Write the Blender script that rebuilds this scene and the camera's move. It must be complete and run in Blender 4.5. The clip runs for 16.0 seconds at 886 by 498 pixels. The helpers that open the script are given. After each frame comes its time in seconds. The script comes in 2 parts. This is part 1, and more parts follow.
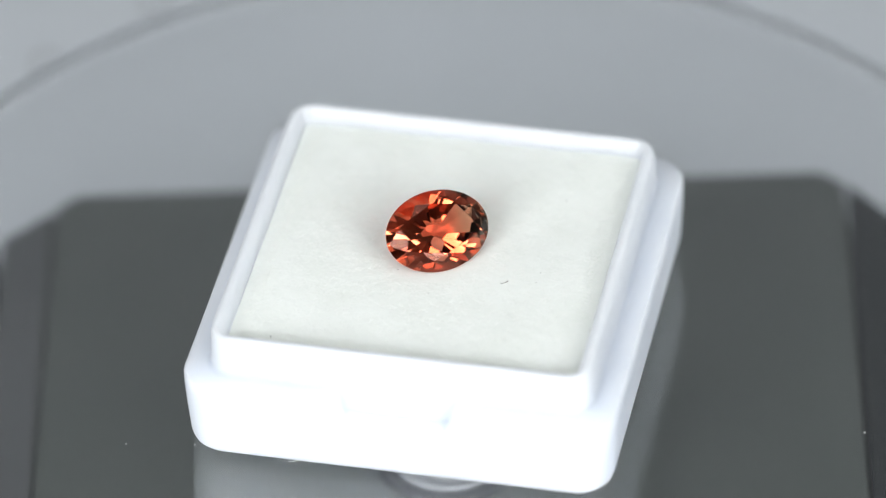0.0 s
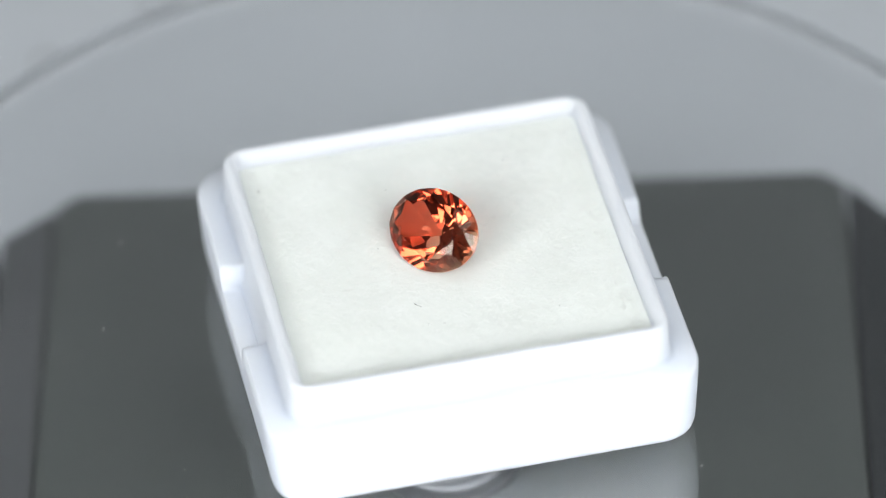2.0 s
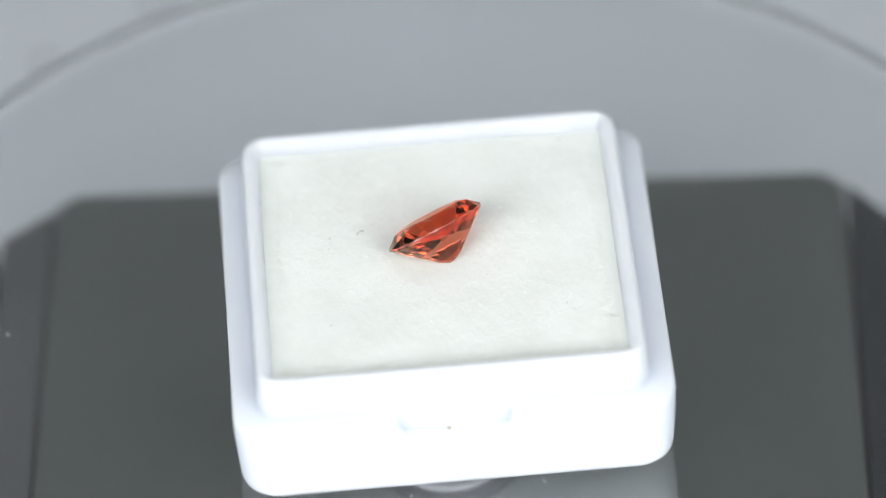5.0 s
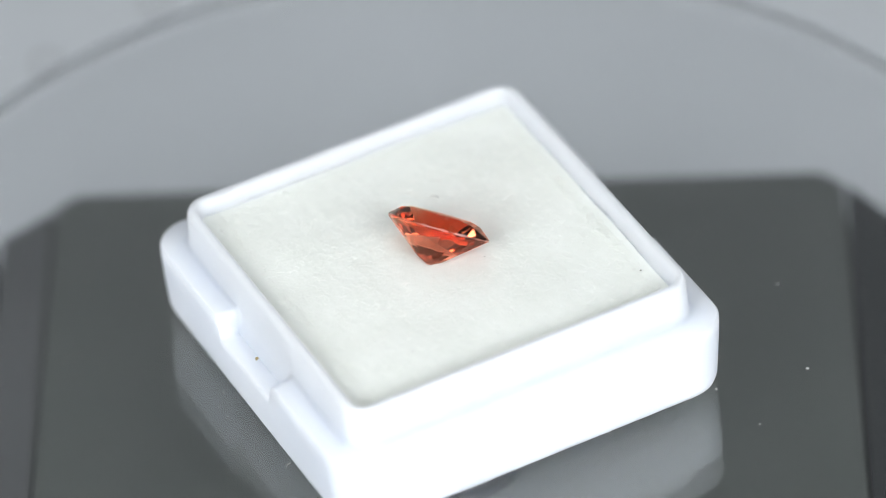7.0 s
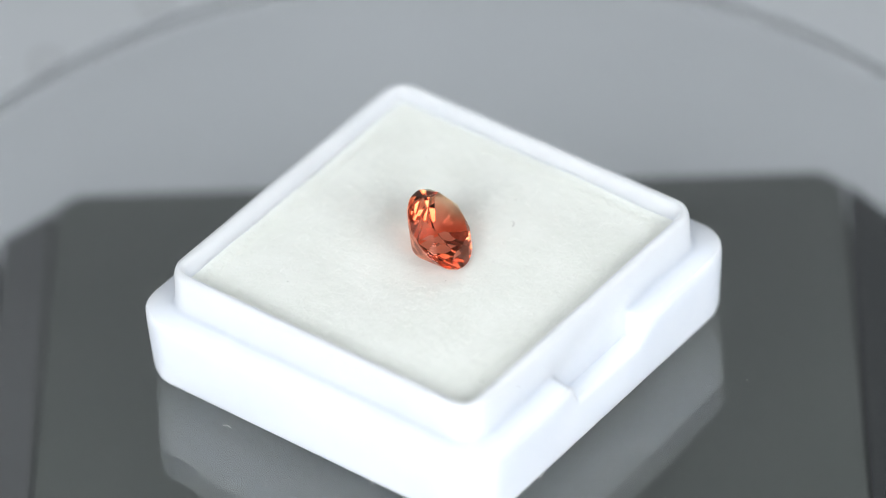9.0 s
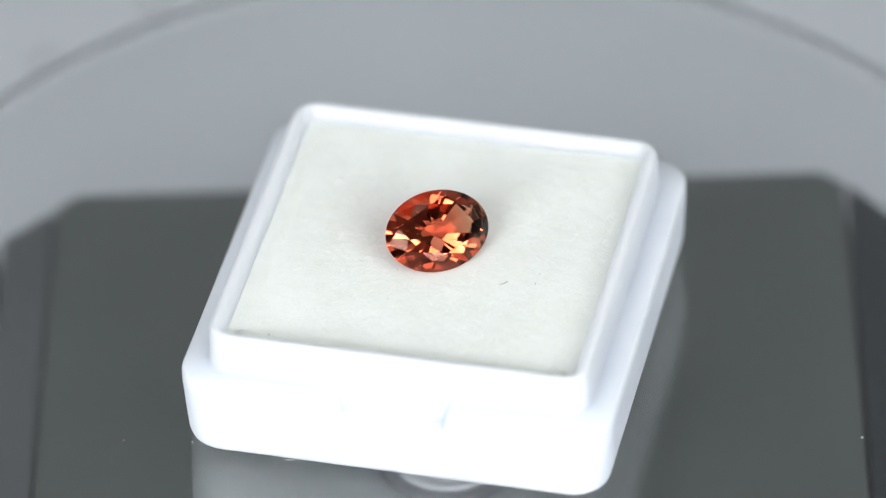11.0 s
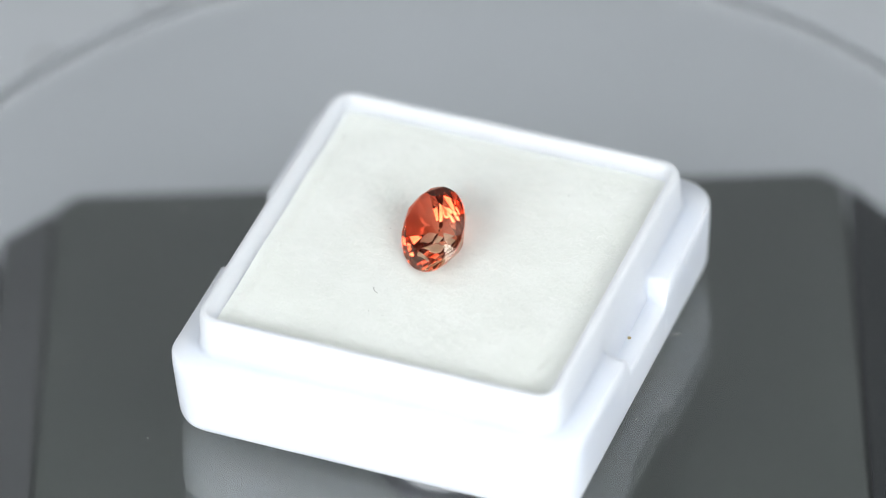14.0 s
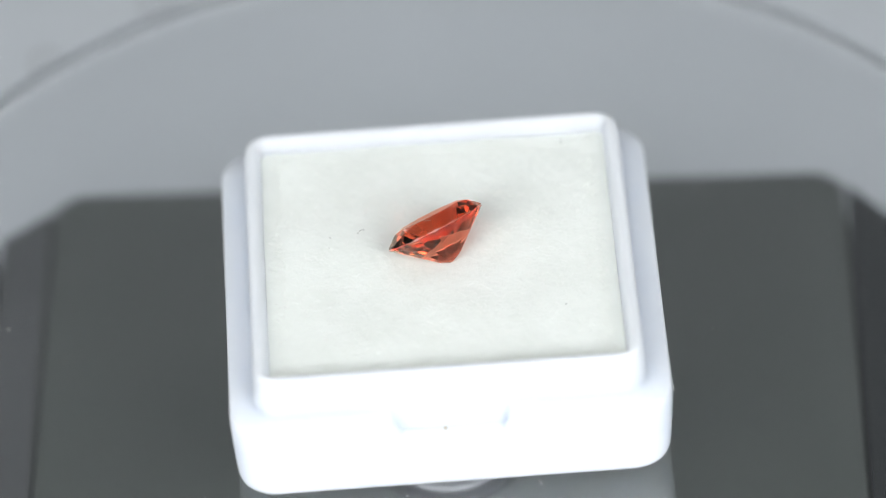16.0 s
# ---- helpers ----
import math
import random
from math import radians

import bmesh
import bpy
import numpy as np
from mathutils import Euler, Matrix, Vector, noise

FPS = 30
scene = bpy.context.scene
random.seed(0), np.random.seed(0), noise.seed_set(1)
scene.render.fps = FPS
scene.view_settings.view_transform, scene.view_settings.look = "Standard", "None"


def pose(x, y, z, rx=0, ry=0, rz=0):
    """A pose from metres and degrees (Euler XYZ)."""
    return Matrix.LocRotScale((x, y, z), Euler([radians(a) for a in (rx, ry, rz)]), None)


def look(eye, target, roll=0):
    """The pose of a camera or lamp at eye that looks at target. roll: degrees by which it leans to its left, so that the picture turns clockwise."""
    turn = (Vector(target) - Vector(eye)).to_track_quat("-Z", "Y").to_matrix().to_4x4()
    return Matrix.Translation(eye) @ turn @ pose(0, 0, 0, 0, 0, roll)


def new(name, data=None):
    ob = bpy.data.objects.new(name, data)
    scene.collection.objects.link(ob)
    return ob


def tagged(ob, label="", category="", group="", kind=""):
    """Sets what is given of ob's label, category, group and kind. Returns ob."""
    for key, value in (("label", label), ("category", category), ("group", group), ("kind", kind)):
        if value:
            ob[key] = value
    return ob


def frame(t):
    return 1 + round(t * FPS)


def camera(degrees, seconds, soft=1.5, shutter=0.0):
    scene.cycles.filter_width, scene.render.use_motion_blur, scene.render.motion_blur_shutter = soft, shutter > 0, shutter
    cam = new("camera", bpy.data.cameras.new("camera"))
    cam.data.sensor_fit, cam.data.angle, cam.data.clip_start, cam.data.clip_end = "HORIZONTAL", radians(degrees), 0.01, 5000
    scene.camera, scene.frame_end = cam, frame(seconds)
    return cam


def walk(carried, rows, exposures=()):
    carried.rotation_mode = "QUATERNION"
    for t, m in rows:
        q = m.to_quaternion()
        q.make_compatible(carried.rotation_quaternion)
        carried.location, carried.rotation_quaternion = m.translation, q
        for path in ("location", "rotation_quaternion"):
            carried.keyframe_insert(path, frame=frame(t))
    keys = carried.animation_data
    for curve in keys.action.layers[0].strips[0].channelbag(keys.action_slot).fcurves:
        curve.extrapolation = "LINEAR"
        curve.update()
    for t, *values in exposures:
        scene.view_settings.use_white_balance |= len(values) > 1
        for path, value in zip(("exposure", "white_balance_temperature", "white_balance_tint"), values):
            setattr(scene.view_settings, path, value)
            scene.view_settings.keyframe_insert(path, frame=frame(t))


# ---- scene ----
# ---- camera ----
MM = 0.001
cam = camera(8.965, 16.0, soft=1.05)
EYE = (0.0, -0.30575, 0.26703)
VIEW = look(EYE, (0.00038, 0.0, 0.00861), -3.26)
walk(cam, [(0.0, VIEW), (16.0, VIEW)])
cam.data.dof.use_dof = True
cam.data.dof.focus_distance = 0.3988
cam.data.dof.aperture_fstop = 14.5

# ---- light ----
world = bpy.data.worlds.new("world")
scene.world = world
world.use_nodes = True
world.node_tree.nodes["Background"].inputs[0].default_value = (0.9, 0.95, 1.0, 1)
world.node_tree.nodes["Background"].inputs[1].default_value = 0.05
scene.view_settings.exposure = 0.0


def area_lamp(name, eye, target, size, power, colour):
    data = bpy.data.lights.new(name, "AREA")
    data.shape, data.size, data.energy, data.color = "SQUARE", size, power, colour
    lamp = new(name, data)
    lamp.matrix_world = look(eye, target)
    return lamp


area_lamp("soft_light", (-0.173, -0.276, 0.204), (0, 0, 0.005), 0.22, 1.32, (0.95, 0.98, 1.0))
area_lamp("soft_light", (0.173, -0.276, 0.204), (0, 0, 0.005), 0.22, 1.24, (0.95, 0.98, 1.0))
# fill added from above to brighten the felt, no lamp known there
area_lamp("overhead_fill", (0.0, 0.09, 0.56), (0, 0.03, 0.005), 0.32, 0.49, (0.96, 0.985, 1.0))


# ---- materials ----
def material(name):
    m = bpy.data.materials.new(name)
    m.use_nodes = True
    nt = m.node_tree
    return m, nt, nt.nodes["Principled BSDF"]


def noise_node(nt, scale, detail=4.0, rough=0.55, stretch=(1, 1, 1)):
    tc = nt.nodes.new("ShaderNodeTexCoord")
    mp = nt.nodes.new("ShaderNodeMapping")
    mp.inputs["Scale"].default_value = stretch
    nz = nt.nodes.new("ShaderNodeTexNoise")
    nz.inputs["Scale"].default_value = scale
    nz.inputs["Detail"].default_value = detail
    nz.inputs["Roughness"].default_value = rough
    nt.links.new(tc.outputs["Object"], mp.inputs["Vector"])
    nt.links.new(mp.outputs["Vector"], nz.inputs["Vector"])
    return nz


def ramp(nt, source, stops):
    r = nt.nodes.new("ShaderNodeValToRGB")
    while len(r.color_ramp.elements) < len(stops):
        r.color_ramp.elements.new(0.5)
    for e, (pos, col) in zip(r.color_ramp.elements, stops):
        e.position, e.color = pos, (*col, 1)
    nt.links.new(source, r.inputs[0])
    return r


def bump(nt, bsdf, heights, distance):
    prev = None
    for h, d in zip(heights, distance):
        b = nt.nodes.new("ShaderNodeBump")
        b.inputs["Strength"].default_value = 1.0
        b.inputs["Distance"].default_value = d
        nt.links.new(h, b.inputs["Height"])
        if prev:
            nt.links.new(prev.outputs[0], b.inputs["Normal"])
        prev = b
    nt.links.new(prev.outputs[0], bsdf.inputs["Normal"])


def rough_by(nt, bsdf, source, lo, hi):
    mr = nt.nodes.new("ShaderNodeMapRange")
    mr.inputs["From Min"].default_value, mr.inputs["From Max"].default_value = 0.3, 0.7
    mr.inputs["To Min"].default_value, mr.inputs["To Max"].default_value = lo, hi
    nt.links.new(source, mr.inputs["Value"])
    nt.links.new(mr.outputs[0], bsdf.inputs["Roughness"])


def plain(name, stops, scale, lo, hi, fine=2500, relief=0.00001, stretch=(1, 1, 1)):
    m, nt, b = material(name)
    big = noise_node(nt, scale, 5, 0.6, stretch)
    small = noise_node(nt, fine, 3, 0.6)
    r = ramp(nt, big.outputs["Fac"], stops)
    nt.links.new(r.outputs[0], b.inputs["Base Color"])
    rough_by(nt, b, big.outputs["Fac"], lo, hi)
    bump(nt, b, [small.outputs["Fac"]], [relief])
    return m, nt, b


# white moulded plastic, slightly translucent
PLASTIC, nt, b = plain("white_plastic", [(0.3, (0.72, 0.76, 0.835)), (0.7, (0.755, 0.79, 0.855))], 160, 0.28, 0.42, 3000, 0.000006)
b.inputs["Subsurface Weight"].default_value = 1.0
b.inputs["Subsurface Radius"].default_value = (1.0, 1.0, 1.0)
b.inputs["Subsurface Scale"].default_value = 0.003

# brushed felt, off white
FELT, nt, b = material("off_white_felt")
blotch = noise_node(nt, 220, 5, 0.65)
fine = noise_node(nt, 2600, 5, 0.75)
nap = noise_node(nt, 900, 4, 0.7, (1.0, 0.7, 1.0))
r = ramp(nt, blotch.outputs["Fac"], [(0.3, (0.785, 0.81, 0.762)), (0.7, (0.845, 0.868, 0.83))])
nt.links.new(r.outputs[0], b.inputs["Base Color"])
b.inputs["Roughness"].default_value = 0.95
b.inputs["Sheen Weight"].default_value = 0.15
bump(nt, b, [nap.outputs["Fac"], fine.outputs["Fac"]], [0.00003, 0.000045])

# clear acrylic of the rotating plate
ACRYLIC, nt, b = material("clear_acrylic")
b.inputs["Base Color"].default_value = (0.97, 0.98, 0.985, 1)
b.inputs["Transmission Weight"].default_value = 1.0
b.inputs["Roughness"].default_value = 0.012
b.inputs["IOR"].default_value = 1.81

# gem: orange red with a pale champagne end
GEM, nt, b = material("orange_gem")
for n in list(nt.nodes):
    if n.bl_idname == "ShaderNodeBsdfPrincipled":
        nt.nodes.remove(n)
glass = nt.nodes.new("ShaderNodeBsdfGlass")
glass.inputs["IOR"].default_value = 1.68
glass.inputs["Roughness"].default_value = 0.0
tc = nt.nodes.new("ShaderNodeTexCoord")
sep = nt.nodes.new("ShaderNodeSeparateXYZ")
nt.links.new(tc.outputs["Object"], sep.inputs[0])
wob = noise_node(nt, 500, 3)
add = nt.nodes.new("ShaderNodeMath")
add.operation = "MULTIPLY_ADD"
add.inputs[1].default_value = 0.0016
nt.links.new(wob.outputs["Fac"], add.inputs[0])
nt.links.new(sep.outputs["X"], add.inputs[2])
mr = nt.nodes.new("ShaderNodeMapRange")
mr.inputs["From Min"].default_value, mr.inputs["From Max"].default_value = -0.003, 0.0045
nt.links.new(add.outputs[0], mr.inputs["Value"])
r = ramp(nt, mr.outputs[0], [(0.0, (0.985, 0.49, 0.385)), (0.6, (0.985, 0.565, 0.445)), (0.87, (0.97, 0.90, 0.77))])
nt.links.new(r.outputs[0], glass.inputs["Color"])
nt.links.new(glass.outputs[0], nt.nodes["Material Output"].inputs["Surface"])

DARK, nt, b = plain("dark_grey_plastic", [(0.3, (0.027, 0.032, 0.0275)), (0.7, (0.033, 0.038, 0.033))], 60, 0.34, 0.44, 900, 0.000001)
b.inputs["Specular IOR Level"].default_value = 0.85
# ground girdle of the gem
GIRDLE, nt, b = plain("ground_girdle", [(0.3, (0.80, 0.36, 0.25)), (0.7, (0.85, 0.44, 0.32))], 900, 0.22, 0.4)
b.inputs["Transmission Weight"].default_value = 0.9
b.inputs["IOR"].default_value = 1.7
# saw-cut satin rim of the plate
SATIN, nt, b = material("satin_acrylic")
b.inputs["Base Color"].default_value = (0.96, 0.97, 0.98, 1)
b.inputs["Transmission Weight"].default_value = 1.0
b.inputs["IOR"].default_value = 1.04
rough_by(nt, b, noise_node(nt, 300, 4).outputs["Fac"], 0.32, 0.42)
# stand plastic for the left side, lightened in colour as if better lit
LIT_SIDE, nt, b = plain("lit_side_plastic", [(0.3, (0.037, 0.0385, 0.039)), (0.7, (0.043, 0.0445, 0.045))], 60, 0.35, 0.5, 900, 0.000001)
METAL, nt, b = plain("brushed_steel", [(0.3, (0.55, 0.56, 0.58)), (0.7, (0.66, 0.67, 0.68))], 300, 0.3, 0.45, 2500, 0.000006)
b.inputs["Metallic"].default_value = 1.0
# stand plastic for the right side, its shade put into the colour
SHADED_SIDE, nt, b = plain("shaded_side_plastic", [(0.3, (0.006, 0.007, 0.008)), (0.7, (0.009, 0.010, 0.011))], 60, 0.55, 0.65, 900, 0.000001)
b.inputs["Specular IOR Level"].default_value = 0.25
CAP, nt, b = plain("pale_grey_plastic", [(0.3, (0.24, 0.245, 0.255)), (0.7, (0.29, 0.295, 0.305))], 200, 0.4, 0.55, 900, 0.000002)
RUBBER, nt, b = plain("black_rubber", [(0.3, (0.006, 0.0065, 0.007)), (0.7, (0.010, 0.0105, 0.011))], 200, 0.75, 0.9)
b.inputs["Specular IOR Level"].default_value = 0.15
TABLE, nt, b = plain("pale_table", [(0.3, (0.545, 0.573, 0.60)), (0.7, (0.59, 0.618, 0.645))], 14, 0.5, 0.7, 900, 0.00002)
WALL, nt, b = plain("pale_grey_wall", [(0.3, (0.42, 0.43, 0.44)), (0.7, (0.48, 0.49, 0.50))], 5, 0.7, 0.9, 300, 0.0001)
SIDE, nt, b = plain("grey_wall", [(0.3, (0.40, 0.41, 0.42)), (0.7, (0.46, 0.47, 0.48))], 5, 0.7, 0.9, 300, 0.0001)
ROOF, nt, b = plain("grey_ceiling", [(0.3, (0.28, 0.285, 0.29)), (0.7, (0.32, 0.325, 0.33))], 5, 0.7, 0.9, 300, 0.0001)
UNSEEN_DARK, nt, b = plain("dark_wall", [(0.3, (0.05, 0.05, 0.052)), (0.7, (0.07, 0.07, 0.072))], 6, 0.8, 0.95, 300, 0.0002)
LINT, nt, b = plain("white_lint", [(0.3, (0.7, 0.7, 0.68)), (0.7, (0.82, 0.82, 0.8))], 900, 0.8, 0.95)
FIBRE, nt, b = plain("felt_fibre", [(0.3, (0.80, 0.81, 0.775)), (0.7, (0.86, 0.87, 0.84))], 900, 0.85, 0.95)
DUST, nt, b = plain("dark_dust", [(0.3, (0.06, 0.05, 0.04)), (0.7, (0.11, 0.09, 0.07))], 900, 0.8, 0.95)
GLUE, nt, b = plain("dried_glue", [(0.3, (0.66, 0.64, 0.50)), (0.7, (0.76, 0.74, 0.62))], 600, 0.4, 0.6)
CRUMB, nt, b = plain("brown_crumb", [(0.3, (0.36, 0.28, 0.13)), (0.7, (0.48, 0.38, 0.20))], 900, 0.7, 0.9)


# ---- mesh helpers ----
def link_mesh(name, bm, mat, parent=None, label="", smooth=True, angle=35):
    for v in bm.verts:
        v.co *= MM
    bmesh.ops.recalc_face_normals(bm, faces=bm.faces[:])
    me = bpy.data.meshes.new(name)
    if smooth:
        for f in bm.faces:
            f.smooth = True
        for e in bm.edges:
            if len(e.link_faces) == 2 and e.calc_face_angle(0) > radians(angle):
                e.smooth = False
    bm.to_mesh(me)
    bm.free()
    me.materials.append(mat)
    ob = new(name, me)
    if parent:
        ob.parent = parent
    if label:
        ob["label"] = label
    return ob


def part(name, bm, mat, parent, label="", smooth=True, angle=35):
    return link_mesh(name, bm, mat, parent, label, smooth, angle)


def rounded(half_x, half_y, r, side=1, arc=8):
    """Points of a rounded rectangle, counter-clockwise from the +x side: side spans per straight, arc spans per corner."""
    pts = []
    for k in range(4):
        hx, hy = (half_x, half_y) if k % 2 == 0 else (half_y, half_x)
        a = k * math.pi / 2
        c, s = math.cos(a), math.sin(a)
        loc = [(hx, -hy + r + (2 * hy - 2 * r) * i / side) for i in range(side + 1)]
        loc += [(hx - r + r * math.cos(j * math.pi / 2 / arc), hy - r + r * math.sin(j * math.pi / 2 / arc)) for j in range(1, arc)]
        pts += [(x * c - y * s, x * s + y * c) for x, y in loc]
    return pts


def loft(bm, rings, close_first=True, close_last=True):
    """rings: lists of (x, y, z) with equal counts."""
    rows = [[bm.verts.new(p) for p in ring] for ring in rings]
    n = len(rows[0])
    for a, c in zip(rows, rows[1:]):
        for i in range(n):
            bm.faces.new((a[i], a[(i + 1) % n], c[(i + 1) % n], c[i]))
    if close_first:
        bm.faces.new(rows[0][::-1])
    if close_last:
        bm.faces.new(rows[-1])
    return rows


def lathe(bm, profile, n=96, closed=False):
    """profile: (radius, z) pairs; closed: the profile is a loop."""
    rings = [[(r * math.cos(2 * math.pi * i / n), r * math.sin(2 * math.pi * i / n), z) for i in range(n)] for r, z in profile]
    if closed:
        rows = [[bm.verts.new(p) for p in ring] for ring in rings]
        rows.append(rows[0])
        for a, c in zip(rows, rows[1:]):
            for i in range(n):
                bm.faces.new((a[i], a[(i + 1) % n], c[(i + 1) % n], c[i]))
    else:
        loft(bm, rings)


def block(bm, x0, x1, y0, y1, z0, z1):
    v = [bm.verts.new((x, y, z)) for z in (z0, z1) for x, y in ((x0, y0), (x1, y0), (x1, y1), (x0, y1))]
    for f in ((3, 2, 1, 0), (4, 5, 6, 7), (0, 1, 5, 4), (1, 2, 6, 5), (2, 3, 7, 6), (3, 0, 4, 7)):
        bm.faces.new([v[i] for i in f])


def strand(bm, pts, r, sides=5):
    """A thin tapered thread along pts."""
    rows = []
    for i, p in enumerate(pts):
        p = Vector(p)
        d = (Vector(pts[min(i + 1, len(pts) - 1)]) - Vector(pts[max(i - 1, 0)])).normalized()
        u = d.cross(Vector((0.31, 0.22, 0.92))).normalized()
        w = d.cross(u)
        k = r * (0.55 if i in (0, len(pts) - 1) else 1.0)
        rows.append([tuple(p + (u * math.cos(2 * math.pi * j / sides) + w * math.sin(2 * math.pi * j / sides)) * k) for j in range(sides)])
    loft(bm, rows)


# ---- the place ----
TABLE_Z = -36.0
BASE_TOP = -12.9


def wall(name, dims, mat):
    bm = bmesh.new()
    block(bm, *dims)
    return tagged(link_mesh(name, bm, mat, smooth=False), kind="structure")


tagged(wall("table_surface", (-600, 600, -800, 500, TABLE_Z - 20, TABLE_Z), TABLE), "pale grey matt table surface under the turntable", "table")
# unseen walls and ceiling, added to close the set and tune its reflections
tagged(wall("wall_north", (-600, 600, 500, 520, TABLE_Z - 20, 700), WALL), "unseen plain pale grey back wall", "wall")
tagged(wall("wall_east", (600, 620, -800, 520, TABLE_Z - 20, 700), SIDE), "unseen plain grey side wall", "wall")
tagged(wall("wall_west", (-620, -600, -800, 520, TABLE_Z - 20, 700), SIDE), "unseen plain grey side wall", "wall")
# unseen wall behind the camera, kept dark so gem facets reflect darkness
tagged(wall("wall_south", (-620, 620, -820, -800, TABLE_Z - 20, 700), UNSEEN_DARK), "unseen plain dark wall added behind the camera", "wall")
tagged(wall("ceiling", (-620, 620, -820, 520, 700, 720), ROOF), "unseen plain grey ceiling", "ceiling")


# ---- turntable ----
def turntable_stand():
    stand = tagged(new("turntable_stand"), "dark grey plastic motor stand with chamfered corners under a clear plate", "turntable")
    stand.matrix_world = pose(0, 0, TABLE_Z * MM, 0, 0, -2.3)
    top = BASE_TOP - TABLE_Z

    def slab(name, mat, outline, z0, z1, z2, lab=""):
        """A prism over outline whose top falls from z1 at the inner to z2 at the outer edge."""
        bm = bmesh.new()
        xs = [abs(x) for x, y in outline]
        lo, hi = min(xs), max(xs)
        fall = 0.0 if z1 == z2 else (z1 - z2) / (hi - lo)
        low = [bm.verts.new((x + 0.4, y, z0)) for x, y in outline]
        high = [bm.verts.new((x + 0.4, y, z1 - fall * (abs(x) - lo))) for x, y in outline]
        n = len(outline)
        for i in range(n):
            j = (i + 1) % n
            bm.faces.new((low[i], low[j], high[j], high[i]))
        bm.faces.new(low)
        bm.faces.new(high)
        bmesh.ops.recalc_face_normals(bm, faces=bm.faces[:])
        edges = [e for e in bm.edges if all(v.co.z > z0 + 1 for v in e.verts)]
        bmesh.ops.bevel(bm, geom=edges, offset=0.22, segments=3, affect="EDGES")
        return part(name, bm, mat, stand, lab)

    slab("body", DARK, [(-30.8, -28.0), (-28.8, -30.5), (28.0, -30.5), (29.9, -28.0), (29.9, 29.8), (28.2, 31.2), (-29.2, 31.2), (-30.8, 29.8)], 0.0, top, top)
    slab("shoulder", LIT_SIDE, [(-31.0, -27.6), (-31.0, 29.6), (-34.8, 26.6), (-34.8, -24.5)], 0.0, top - 0.1, top - 0.4, "grey side shoulder, coloured lighter as the lit side")
    slab("side_wing", LIT_SIDE, [(-35.3, -24.2), (-35.3, 26.2), (-43.0, 20.8), (-43.0, -19.0)], 0.0, top - 0.6, top - 2.0, "grey side wing, coloured lighter as the lit side")
    # right side: shade painted in by a near-black colour and a steep top
    slab("shoulder", SHADED_SIDE, [(30.2, -27.6), (30.2, 29.8), (43.0, 20.8), (43.0, -19.0)], 0.0, top - 0.1, top - 5.5, "sloping side shoulder, coloured darker as the shaded side")
    # collar, cap and shaft in the middle
    bm = bmesh.new()
    lathe(bm, [(4.35, top - 0.3), (5.5, top - 0.3), (5.5, top + 0.3), (5.3, top + 0.5), (4.4, top + 0.45)], closed=True)
    part("collar", bm, RUBBER, stand, "black rubber collar")
    bm = bmesh.new()
    lathe(bm, [(4.3, top - 0.3), (4.3, top + 0.4), (4.15, top + 0.55), (3.75, top + 0.55), (3.5, top + 0.4), (3.3, top + 0.1), (2.9, top - 0.05), (2.6, top + 0.3), (1.7, top + 0.3)])
    part("cap", bm, CAP, stand, "pale grey plastic cap with a sunk ring")
    bm = bmesh.new()
    lathe(bm, [(1.6, top), (1.6, -3.1 - TABLE_Z), (1.2, -3.0 - TABLE_Z)], 48)
    part("shaft", bm, METAL, stand, "steel shaft")
    return stand


turntable_stand()


def acrylic_plate():
    bm = bmesh.new()
    lathe(bm, [(44.95, -3.0), (45.15, -2.8), (45.15, -0.2), (44.95, 0.0)], 160)
    ob = link_mesh("rotating_plate", bm, ACRYLIC, angle=25)
    ob.data.materials.append(SATIN)
    for f in ob.data.polygons:
        if len(f.vertices) == 4:
            f.material_index = 1
    ob.visible_shadow = False
    return tagged(ob, "clear round acrylic plate rotating on the turntable", "turntable plate")


plate = acrylic_plate()


# ---- gem box ----
BOX_X, BOX_Y, BOX_YAW = -0.133, 0.306, -104.23


def felt_height(x, y):
    far = min(1.0, math.hypot(x, y) / 6.0)
    return 8.35 + (0.03 + 0.12 * far) * noise.noise((x * 0.16, y * 0.16, 3.1)) + 0.06 * far


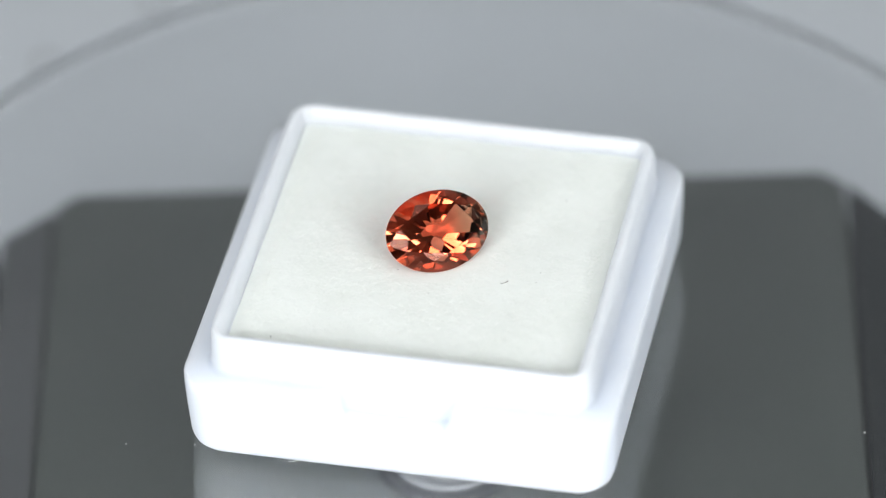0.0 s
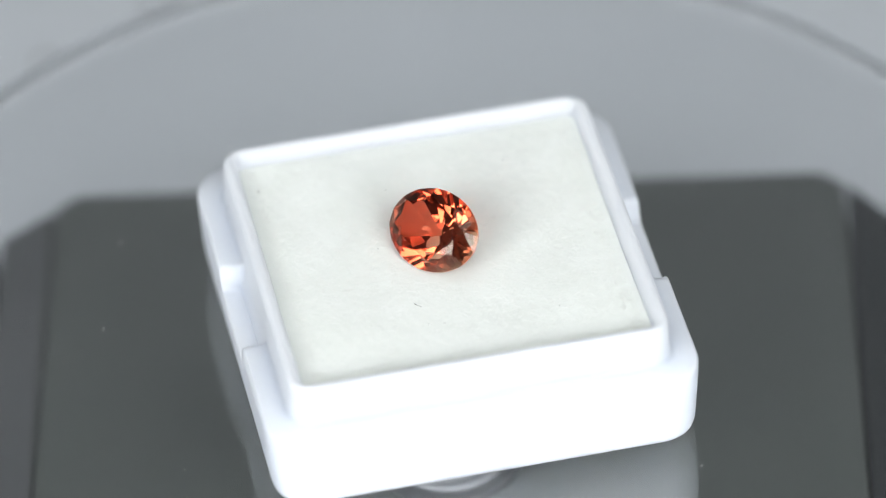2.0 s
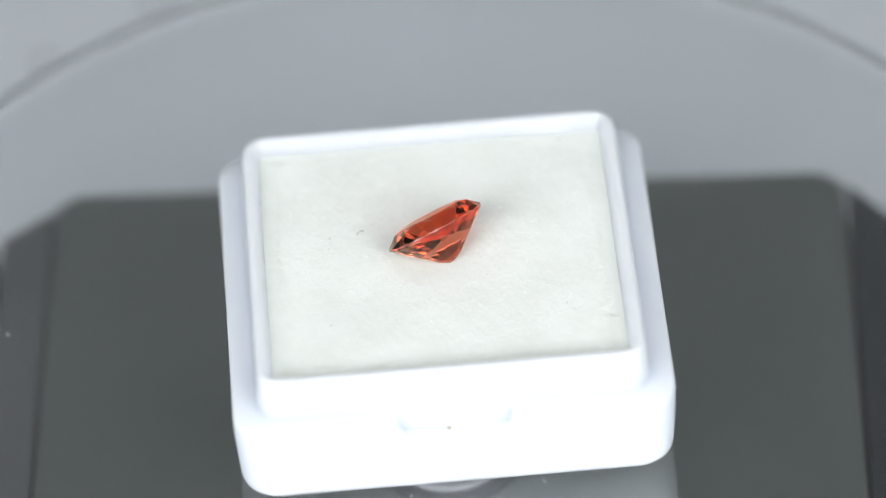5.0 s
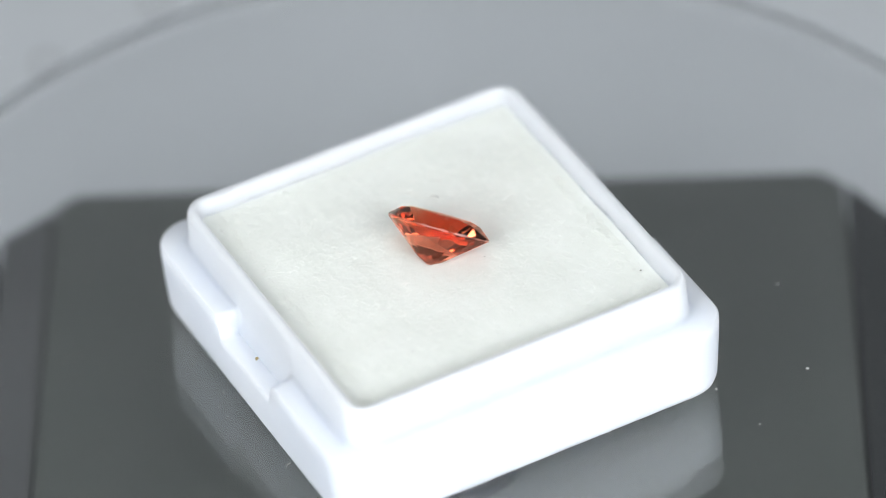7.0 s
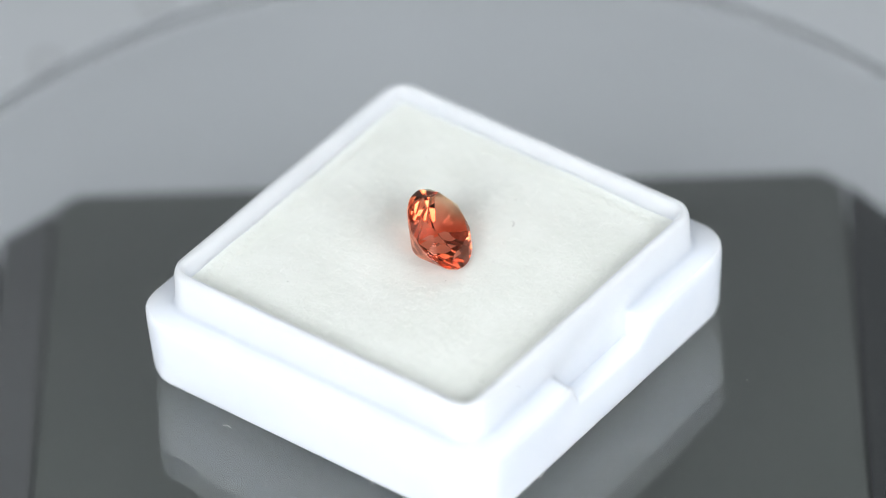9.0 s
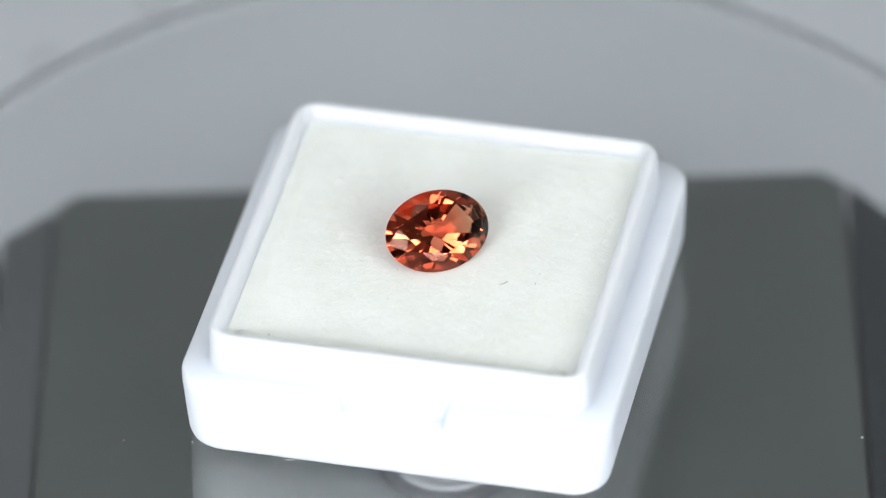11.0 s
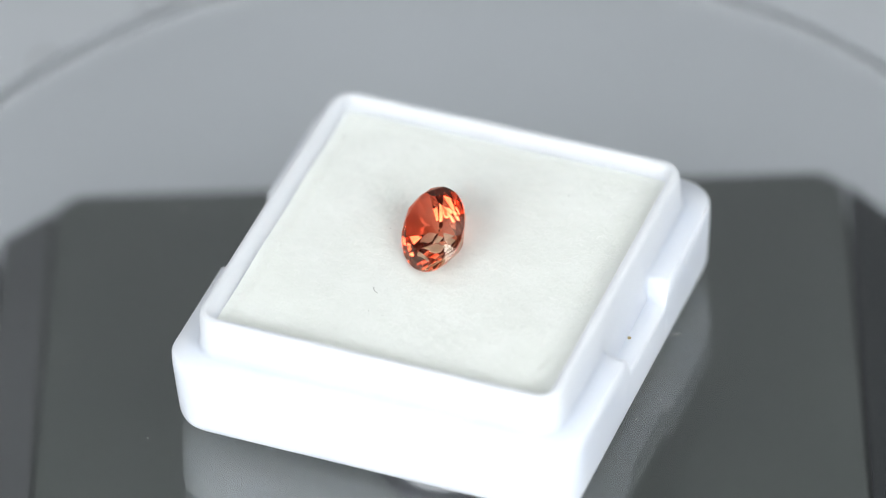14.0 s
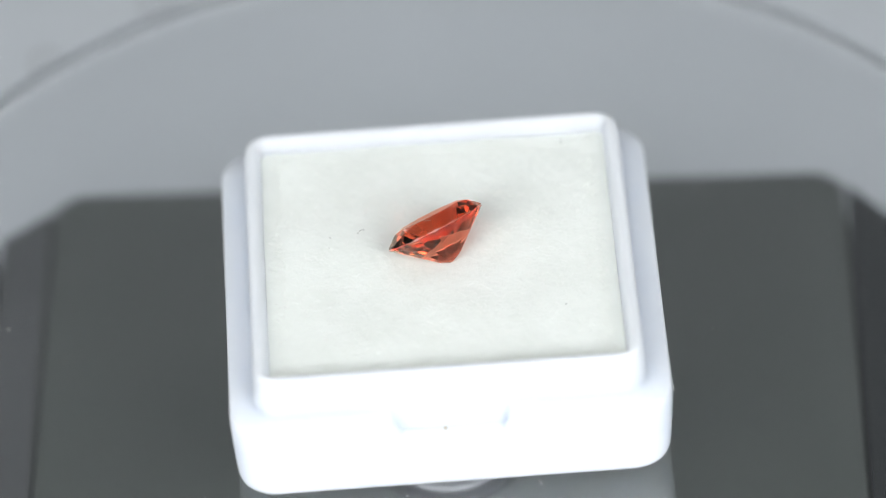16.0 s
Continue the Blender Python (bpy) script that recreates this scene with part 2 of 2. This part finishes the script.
def gem_box():
    box = tagged(new("gem_box"), "open white plastic gem box lined with off-white felt", "gem box")
    profile = [(13.2, 1.6, 0.0), (14.2, 2.0, 0.0), (14.7, 2.2, 0.12), (15.02, 2.4, 0.5), (15.17, 2.5, 1.0), (15.28, 2.65, 2.4), (15.37, 2.75, 4.0), (15.42, 2.75, 5.4), (15.4, 2.7, 6.1), (15.28, 2.6, 6.28),
               (14.0, 2.0, 6.32), (13.75, 1.9, 6.4), (13.62, 1.85, 6.62), (13.54, 1.8, 9.0), (13.46, 1.75, 9.36), (13.28, 1.7, 9.52), (13.08, 1.3, 9.52), (12.88, 0.9, 9.42),
               (12.7, 0.65, 9.14), (12.46, 0.5, 8.6), (12.26, 0.45, 7.9), (12.15, 0.5, 7.0), (12.1, 0.5, 1.4), (11.8, 0.4, 1.2)]
    side, arc = 130, 8
    bm = bmesh.new()
    rings = []
    for h, r, z in profile:
        ring = []
        for x, y in rounded(h, h, r, side, arc):
            zz = z
            if 0.9 < z < 6.5:
                for s in (1, -1):
                    if s * x > 13.0:
                        d = max(0.0, min(1.0, (4.4 - abs(y)) / 0.8))
                        d = d * d * (3 - 2 * d)
                        zz = 0.9 + (z - 0.9) * (1 - 1.6 * d / 5.38) if z < 6.36 else z - 1.0 * d
            ring.append((x, y, zz))
        rings.append(ring)
    loft(bm, rings)
    part("tray", bm, PLASTIC, box, angle=50)
    # felt liner
    bm = bmesh.new()
    n, h = 110, 12.42
    grid = []
    for j in range(n + 1):
        row = []
        for i in range(n + 1):
            x, y = -h + 2 * h * i / n, -h + 2 * h * j / n
            edge = min(h - abs(x), h - abs(y))
            z = felt_height(x, y) + 0.02 * noise.noise((x * 1.3, y * 1.3, 7.7)) - 0.04 * max(0, 1 - edge / (0.9 + 0.35 * noise.noise((x * 0.5, y * 0.5, 1.7)))) ** 1.6
            row.append(bm.verts.new((x, y, z)))
        grid.append(row)
    for j in range(n):
        for i in range(n):
            bm.faces.new((grid[j][i], grid[j][i + 1], grid[j + 1][i + 1], grid[j + 1][i]))
    rim = [grid[0][i] for i in range(n + 1)] + [grid[j][n] for j in range(1, n + 1)] + [grid[n][i] for i in range(n - 1, -1, -1)] + [grid[j][0] for j in range(n - 1, 0, -1)]
    low = [bm.verts.new((v.co.x, v.co.y, 5.0)) for v in rim]
    for i in range(len(rim)):
        j = (i + 1) % len(rim)
        bm.faces.new((rim[i], low[i], low[j], rim[j]))
    bm.faces.new(low)
    liner = part("felt_liner", bm, FELT, box, "off-white felt liner", angle=60)
    # old glue along one edge of the felt
    bm = bmesh.new()
    rnd = random.Random(8)
    for k in range(2):
        y0 = (4.6, 8.6)[k]
        pts = [(12.2 + rnd.uniform(-0.05, 0.05), y0 + 0.45 * i, 8.0 + rnd.uniform(-0.02, 0.03)) for i in range(9)]
        strand(bm, pts, (0.05, 0.08)[k], 8)
    part("glue_line", bm, GLUE, box, "dried yellowish glue line")
    # loose nap on the felt
    rnd = random.Random(5)
    bm = bmesh.new()
    for k in range(10000):
        x, y = rnd.uniform(-11.9, 11.9), rnd.uniform(-11.9, 11.9)
        if k % 5 == 0:
            x = rnd.choice((-1, 1)) * rnd.uniform(11.0, 11.9)
        elif k % 5 == 1:
            y = rnd.choice((-1, 1)) * rnd.uniform(11.0, 11.9)
        if math.hypot(x, y) < 3.6:
            continue
        a, ln = rnd.uniform(0, 6.28), rnd.uniform(0.15, 0.55)
        z = felt_height(x, y) - 0.03 * max(0, 1 - (12.42 - max(abs(x), abs(y))) / 0.9) ** 1.6
        lift = rnd.uniform(0.02, 0.2)
        bend = rnd.uniform(-0.9, 0.9)
        strand(bm, [(x, y, z - 0.02), (x + math.cos(a) * ln * 0.5, y + math.sin(a) * ln * 0.5, z + lift), (x + math.cos(a + bend) * ln, y + math.sin(a + bend) * ln, z + lift * 0.8)], 0.011, 3)
    nap_ob = part("nap", bm, FIBRE, liner, "fine loose felt fibres")
    nap_ob["kind"] = "stuff"
    return box


box = gem_box()


# ---- gem ----
GEM_L, GEM_W, GEM_DEEP = 7.61, 5.78, 2.80
GEM_TILT, GEM_TURN = radians(41.37), radians(-69.07)


def gemstone():
    """Oval brilliant cut facet by facet from a round blank, then stretched to the oval."""
    top, thin, deep = 0.95, 0.08, GEM_DEEP
    table_r, star_r = 0.64, 0.79
    step = math.pi / 4
    bm = bmesh.new()
    n = 96
    loft(bm, [[(math.cos(2 * math.pi * k / n), math.sin(2 * math.pi * k / n), z) for k in range(n)] for z in (-deep - 0.5, top)])
    bmesh.ops.recalc_face_normals(bm, faces=bm.faces[:])

    def at(a, r, z):
        return Vector((r * math.cos(a), r * math.sin(a), z))

    def cut(p, q, w):
        """Grind one flat facet through three points, keeping the heart of the stone."""
        no = (q - p).cross(w - p).normalized()
        if no.dot(p - Vector((0, 0, -0.3))) < 0:
            no = -no
        geom = bm.verts[:] + bm.edges[:] + bm.faces[:]
        bmesh.ops.bisect_plane(bm, geom=geom, dist=1e-5, plane_co=p, plane_no=no, clear_outer=True)
        rim = [e for e in bm.edges if len(e.link_faces) == 1]
        if rim:
            bmesh.ops.holes_fill(bm, edges=rim, sides=0)

    kite_fall = (top - thin) / (1 - table_r)
    # the pavilion rounds inwards in three tiers: steep by the girdle, flat at the point
    belt_r, belt_z, heel = 0.62, -1.28, -3.05
    main_rise = (belt_z - heel) / belt_r
    tip_r, off = 0.27, -0.01
    rnd = random.Random(11)

    def across(a):
        return Vector((-math.sin(a), math.cos(a), 0))

    for k in range(8):
        a = k * step + rnd.uniform(-0.012, 0.012)
        edge = at(a, 1, thin + rnd.uniform(-0.012, 0.012))
        cut(at(a, table_r, top), edge, edge + across(a))
        a = k * step + rnd.uniform(-0.02, 0.02)
        edge = at(a, belt_r, belt_z)
        cut(Vector((0, off, heel)), edge, edge + across(a))
        a = (k + 0.5) * step + rnd.uniform(-0.03, 0.03)
        edge = at(a, tip_r, heel + tip_r * main_rise)
        cut(Vector((0, off, -deep)), edge, edge + across(a))
    for k in range(16):
        a = (k + 0.5) * step / 2 + rnd.uniform(-0.015, 0.015)
        edge = at(a, 0.985, -thin + rnd.uniform(-0.01, 0.01))
        cut(at(a, belt_r - 0.03, belt_z), edge, edge + across(a))
    for k in range(8):
        a, m = k * step, (k + 0.5) * step
        star = at(m, star_r, top - (star_r * math.cos(step / 2) - table_r) * kite_fall)
        cut(at(a, table_r, top), at(a + step, table_r, top), star)
        for b in (a, a + step):
            dz = rnd.uniform(-0.01, 0.01)
            cut(star, at(b, 1, thin + dz), at(m, 1, thin + dz))
    tip = Vector((0, 0, -deep + 0.07))
    cut(tip, tip + Vector((1, 0, 0)), tip + Vector((0, 1, 0)))
    bmesh.ops.dissolve_degenerate(bm, dist=1e-4, edges=bm.edges[:])
    for v in bm.verts:
        v.co.x *= GEM_L / 2
        v.co.y *= GEM_W / 2
    ob = link_mesh("gemstone", bm, GEM, smooth=False)
    ob.data.materials.append(GIRDLE)
    for f in ob.data.polygons:
        if abs(f.normal.z) < 0.02:
            f.material_index = 1
    return tagged(ob, "faceted orange-red oval gemstone leaning on its point", "gemstone")


gem = gemstone()


def gem_pose():
    n = Vector((math.sin(GEM_TILT) * math.cos(GEM_TURN), math.sin(GEM_TILT) * math.sin(GEM_TURN), math.cos(GEM_TILT)))
    x = Vector((-math.sin(GEM_TURN), math.cos(GEM_TURN), 0))
    y = n.cross(x)
    m = Matrix((x, y, n)).transposed().to_4x4()
    m.translation = Vector((0.035, -0.223, 10.498)) * MM
    return m


# ---- dust and lint ----
def speck(name, mat, x, y, z, size, seed, label):
    rnd = random.Random(seed)
    bm = bmesh.new()
    bmesh.ops.create_icosphere(bm, subdivisions=1, radius=size / 2)
    for v in bm.verts:
        v.co *= rnd.uniform(0.6, 1.25)
        v.co.z = v.co.z * 0.55 + size * 0.25
    ob = link_mesh(name, bm, mat, smooth=False)
    riding.append((ob, pose(x * MM, y * MM, z * MM, 0, 0, rnd.uniform(0, 360))))
    return tagged(ob, label, "dust", "dust on the turning set")


def thread(name, mat, x, y, z, length, r, turn, curl, label):
    bm = bmesh.new()
    pts, px, py, a = [], 0.0, 0.0, -curl
    for i in range(9):
        pts.append((px, py, r + 0.06 * math.sin(i / 8 * math.pi)))
        a += curl / 4
        px, py = px + math.cos(a) * length / 8, py + math.sin(a) * length / 8
    mx, my = px / 2, py / 2
    strand(bm, [(u - mx, v - my, w) for u, v, w in pts], r, 6)
    ob = link_mesh(name, mat=mat, bm=bm)
    riding.append((ob, pose(x * MM, y * MM, z * MM, 0, 0, turn)))
    return tagged(ob, label, "lint", "lint on the turning set")


riding = []
PAD = 8.38
thread("lint_fibre", DUST, 4.46, -3.81, PAD + 0.1, 0.75, 0.016, 20, 0.9, "thin dark curled fibre lying on the felt")
for i, (x, y, d) in enumerate(((6.7, -4.08, 0.08), (7.06, -3.05, 0.07), (-2.96, -1.92, 0.08), (-7.82, -0.39, 0.07), (9.33, 4.81, 0.08), (-6.86, 8.55, 0.08), (-12.05, -8.5, 0.15), (10.17, -9.59, 0.09), (-2.32, -3.7, 0.06), (-11.64, -11.1, 0.09))):
    speck("dust_speck", DUST, x, y, PAD + 0.08, d, 20 + i, "tiny dark dust speck on the felt")
speck("crumb", CRUMB, 3.84, 13.92, 4.66, 0.32, 41, "small brown crumb on the thumb notch of the box")
speck("dust_speck", DUST, 7.3, 13.2, 5.0, 0.13, 42, "tiny dark dust speck on the box ledge")
for i, (x, y, d) in enumerate(((-21.0, -15.95, 0.24), (29.18, -12.15, 0.22), (-17.88, -9.94, 0.16), (7.12, 14.68, 0.18), (-22.73, -9.45, 0.14), (-12.75, -11.51, 0.16), (-12.17, -11.64, 0.16), (-18.6, 5.5, 0.13), (12.0, -19.5, 0.14), (20.5, 10.0, 0.13), (-5.0, 21.5, 0.13), (3.5, -22.0, 0.12), (-12.87, -21.02, 0.18), (4.97, 16.19, 0.13), (6.18, 15.93, 0.13))):
    speck("dust_speck", LINT, x, y, 0.0, d, 60 + i, "tiny white dust speck on the clear plate")
for x, y, ln, turn in ((-10.92, -12.07, 0.9, 5), (-9.97, -12.36, 0.5, 150), (-14.0, 10.69, 0.7, 80), (-17.13, -7.43, 0.9, 60), (-15.8, -1.24, 0.6, 30), (-2.1, 16.6, 0.6, 100)):
    thread("lint_fibre", LINT, x, y, 0.02, ln, 0.025, turn, 0.7, "short white lint fibre on the clear plate")


for x, y, d, k in ((-23.42, 88.2, 1.5, 90), (-32.93, 80.6, 1.2, 91)):
    mark = speck("dust_speck", DUST, x, y, TABLE_Z, d, k, "small dark dust speck on the pale table")
    mark.matrix_world = riding.pop()[1]


# ---- what turns ----
RATE = 32.816
TILT = Euler((-0.0062, 0.0106, 0)).to_matrix().to_4x4()


def turned(t):
    return pose(0, 0, 0, 0, 0, -RATE * t) @ TILT


def motions():
    times = [i / 10 for i in range(161)]
    carried = [(plate, Matrix()), (box, pose(BOX_X * MM, BOX_Y * MM, 0.0, 0, 0, BOX_YAW)), (gem, TILT.inverted() @ gem_pose())] + riding
    for thing, m in carried:
        walk(thing, [(t, turned(t) @ m) for t in times])


motions()
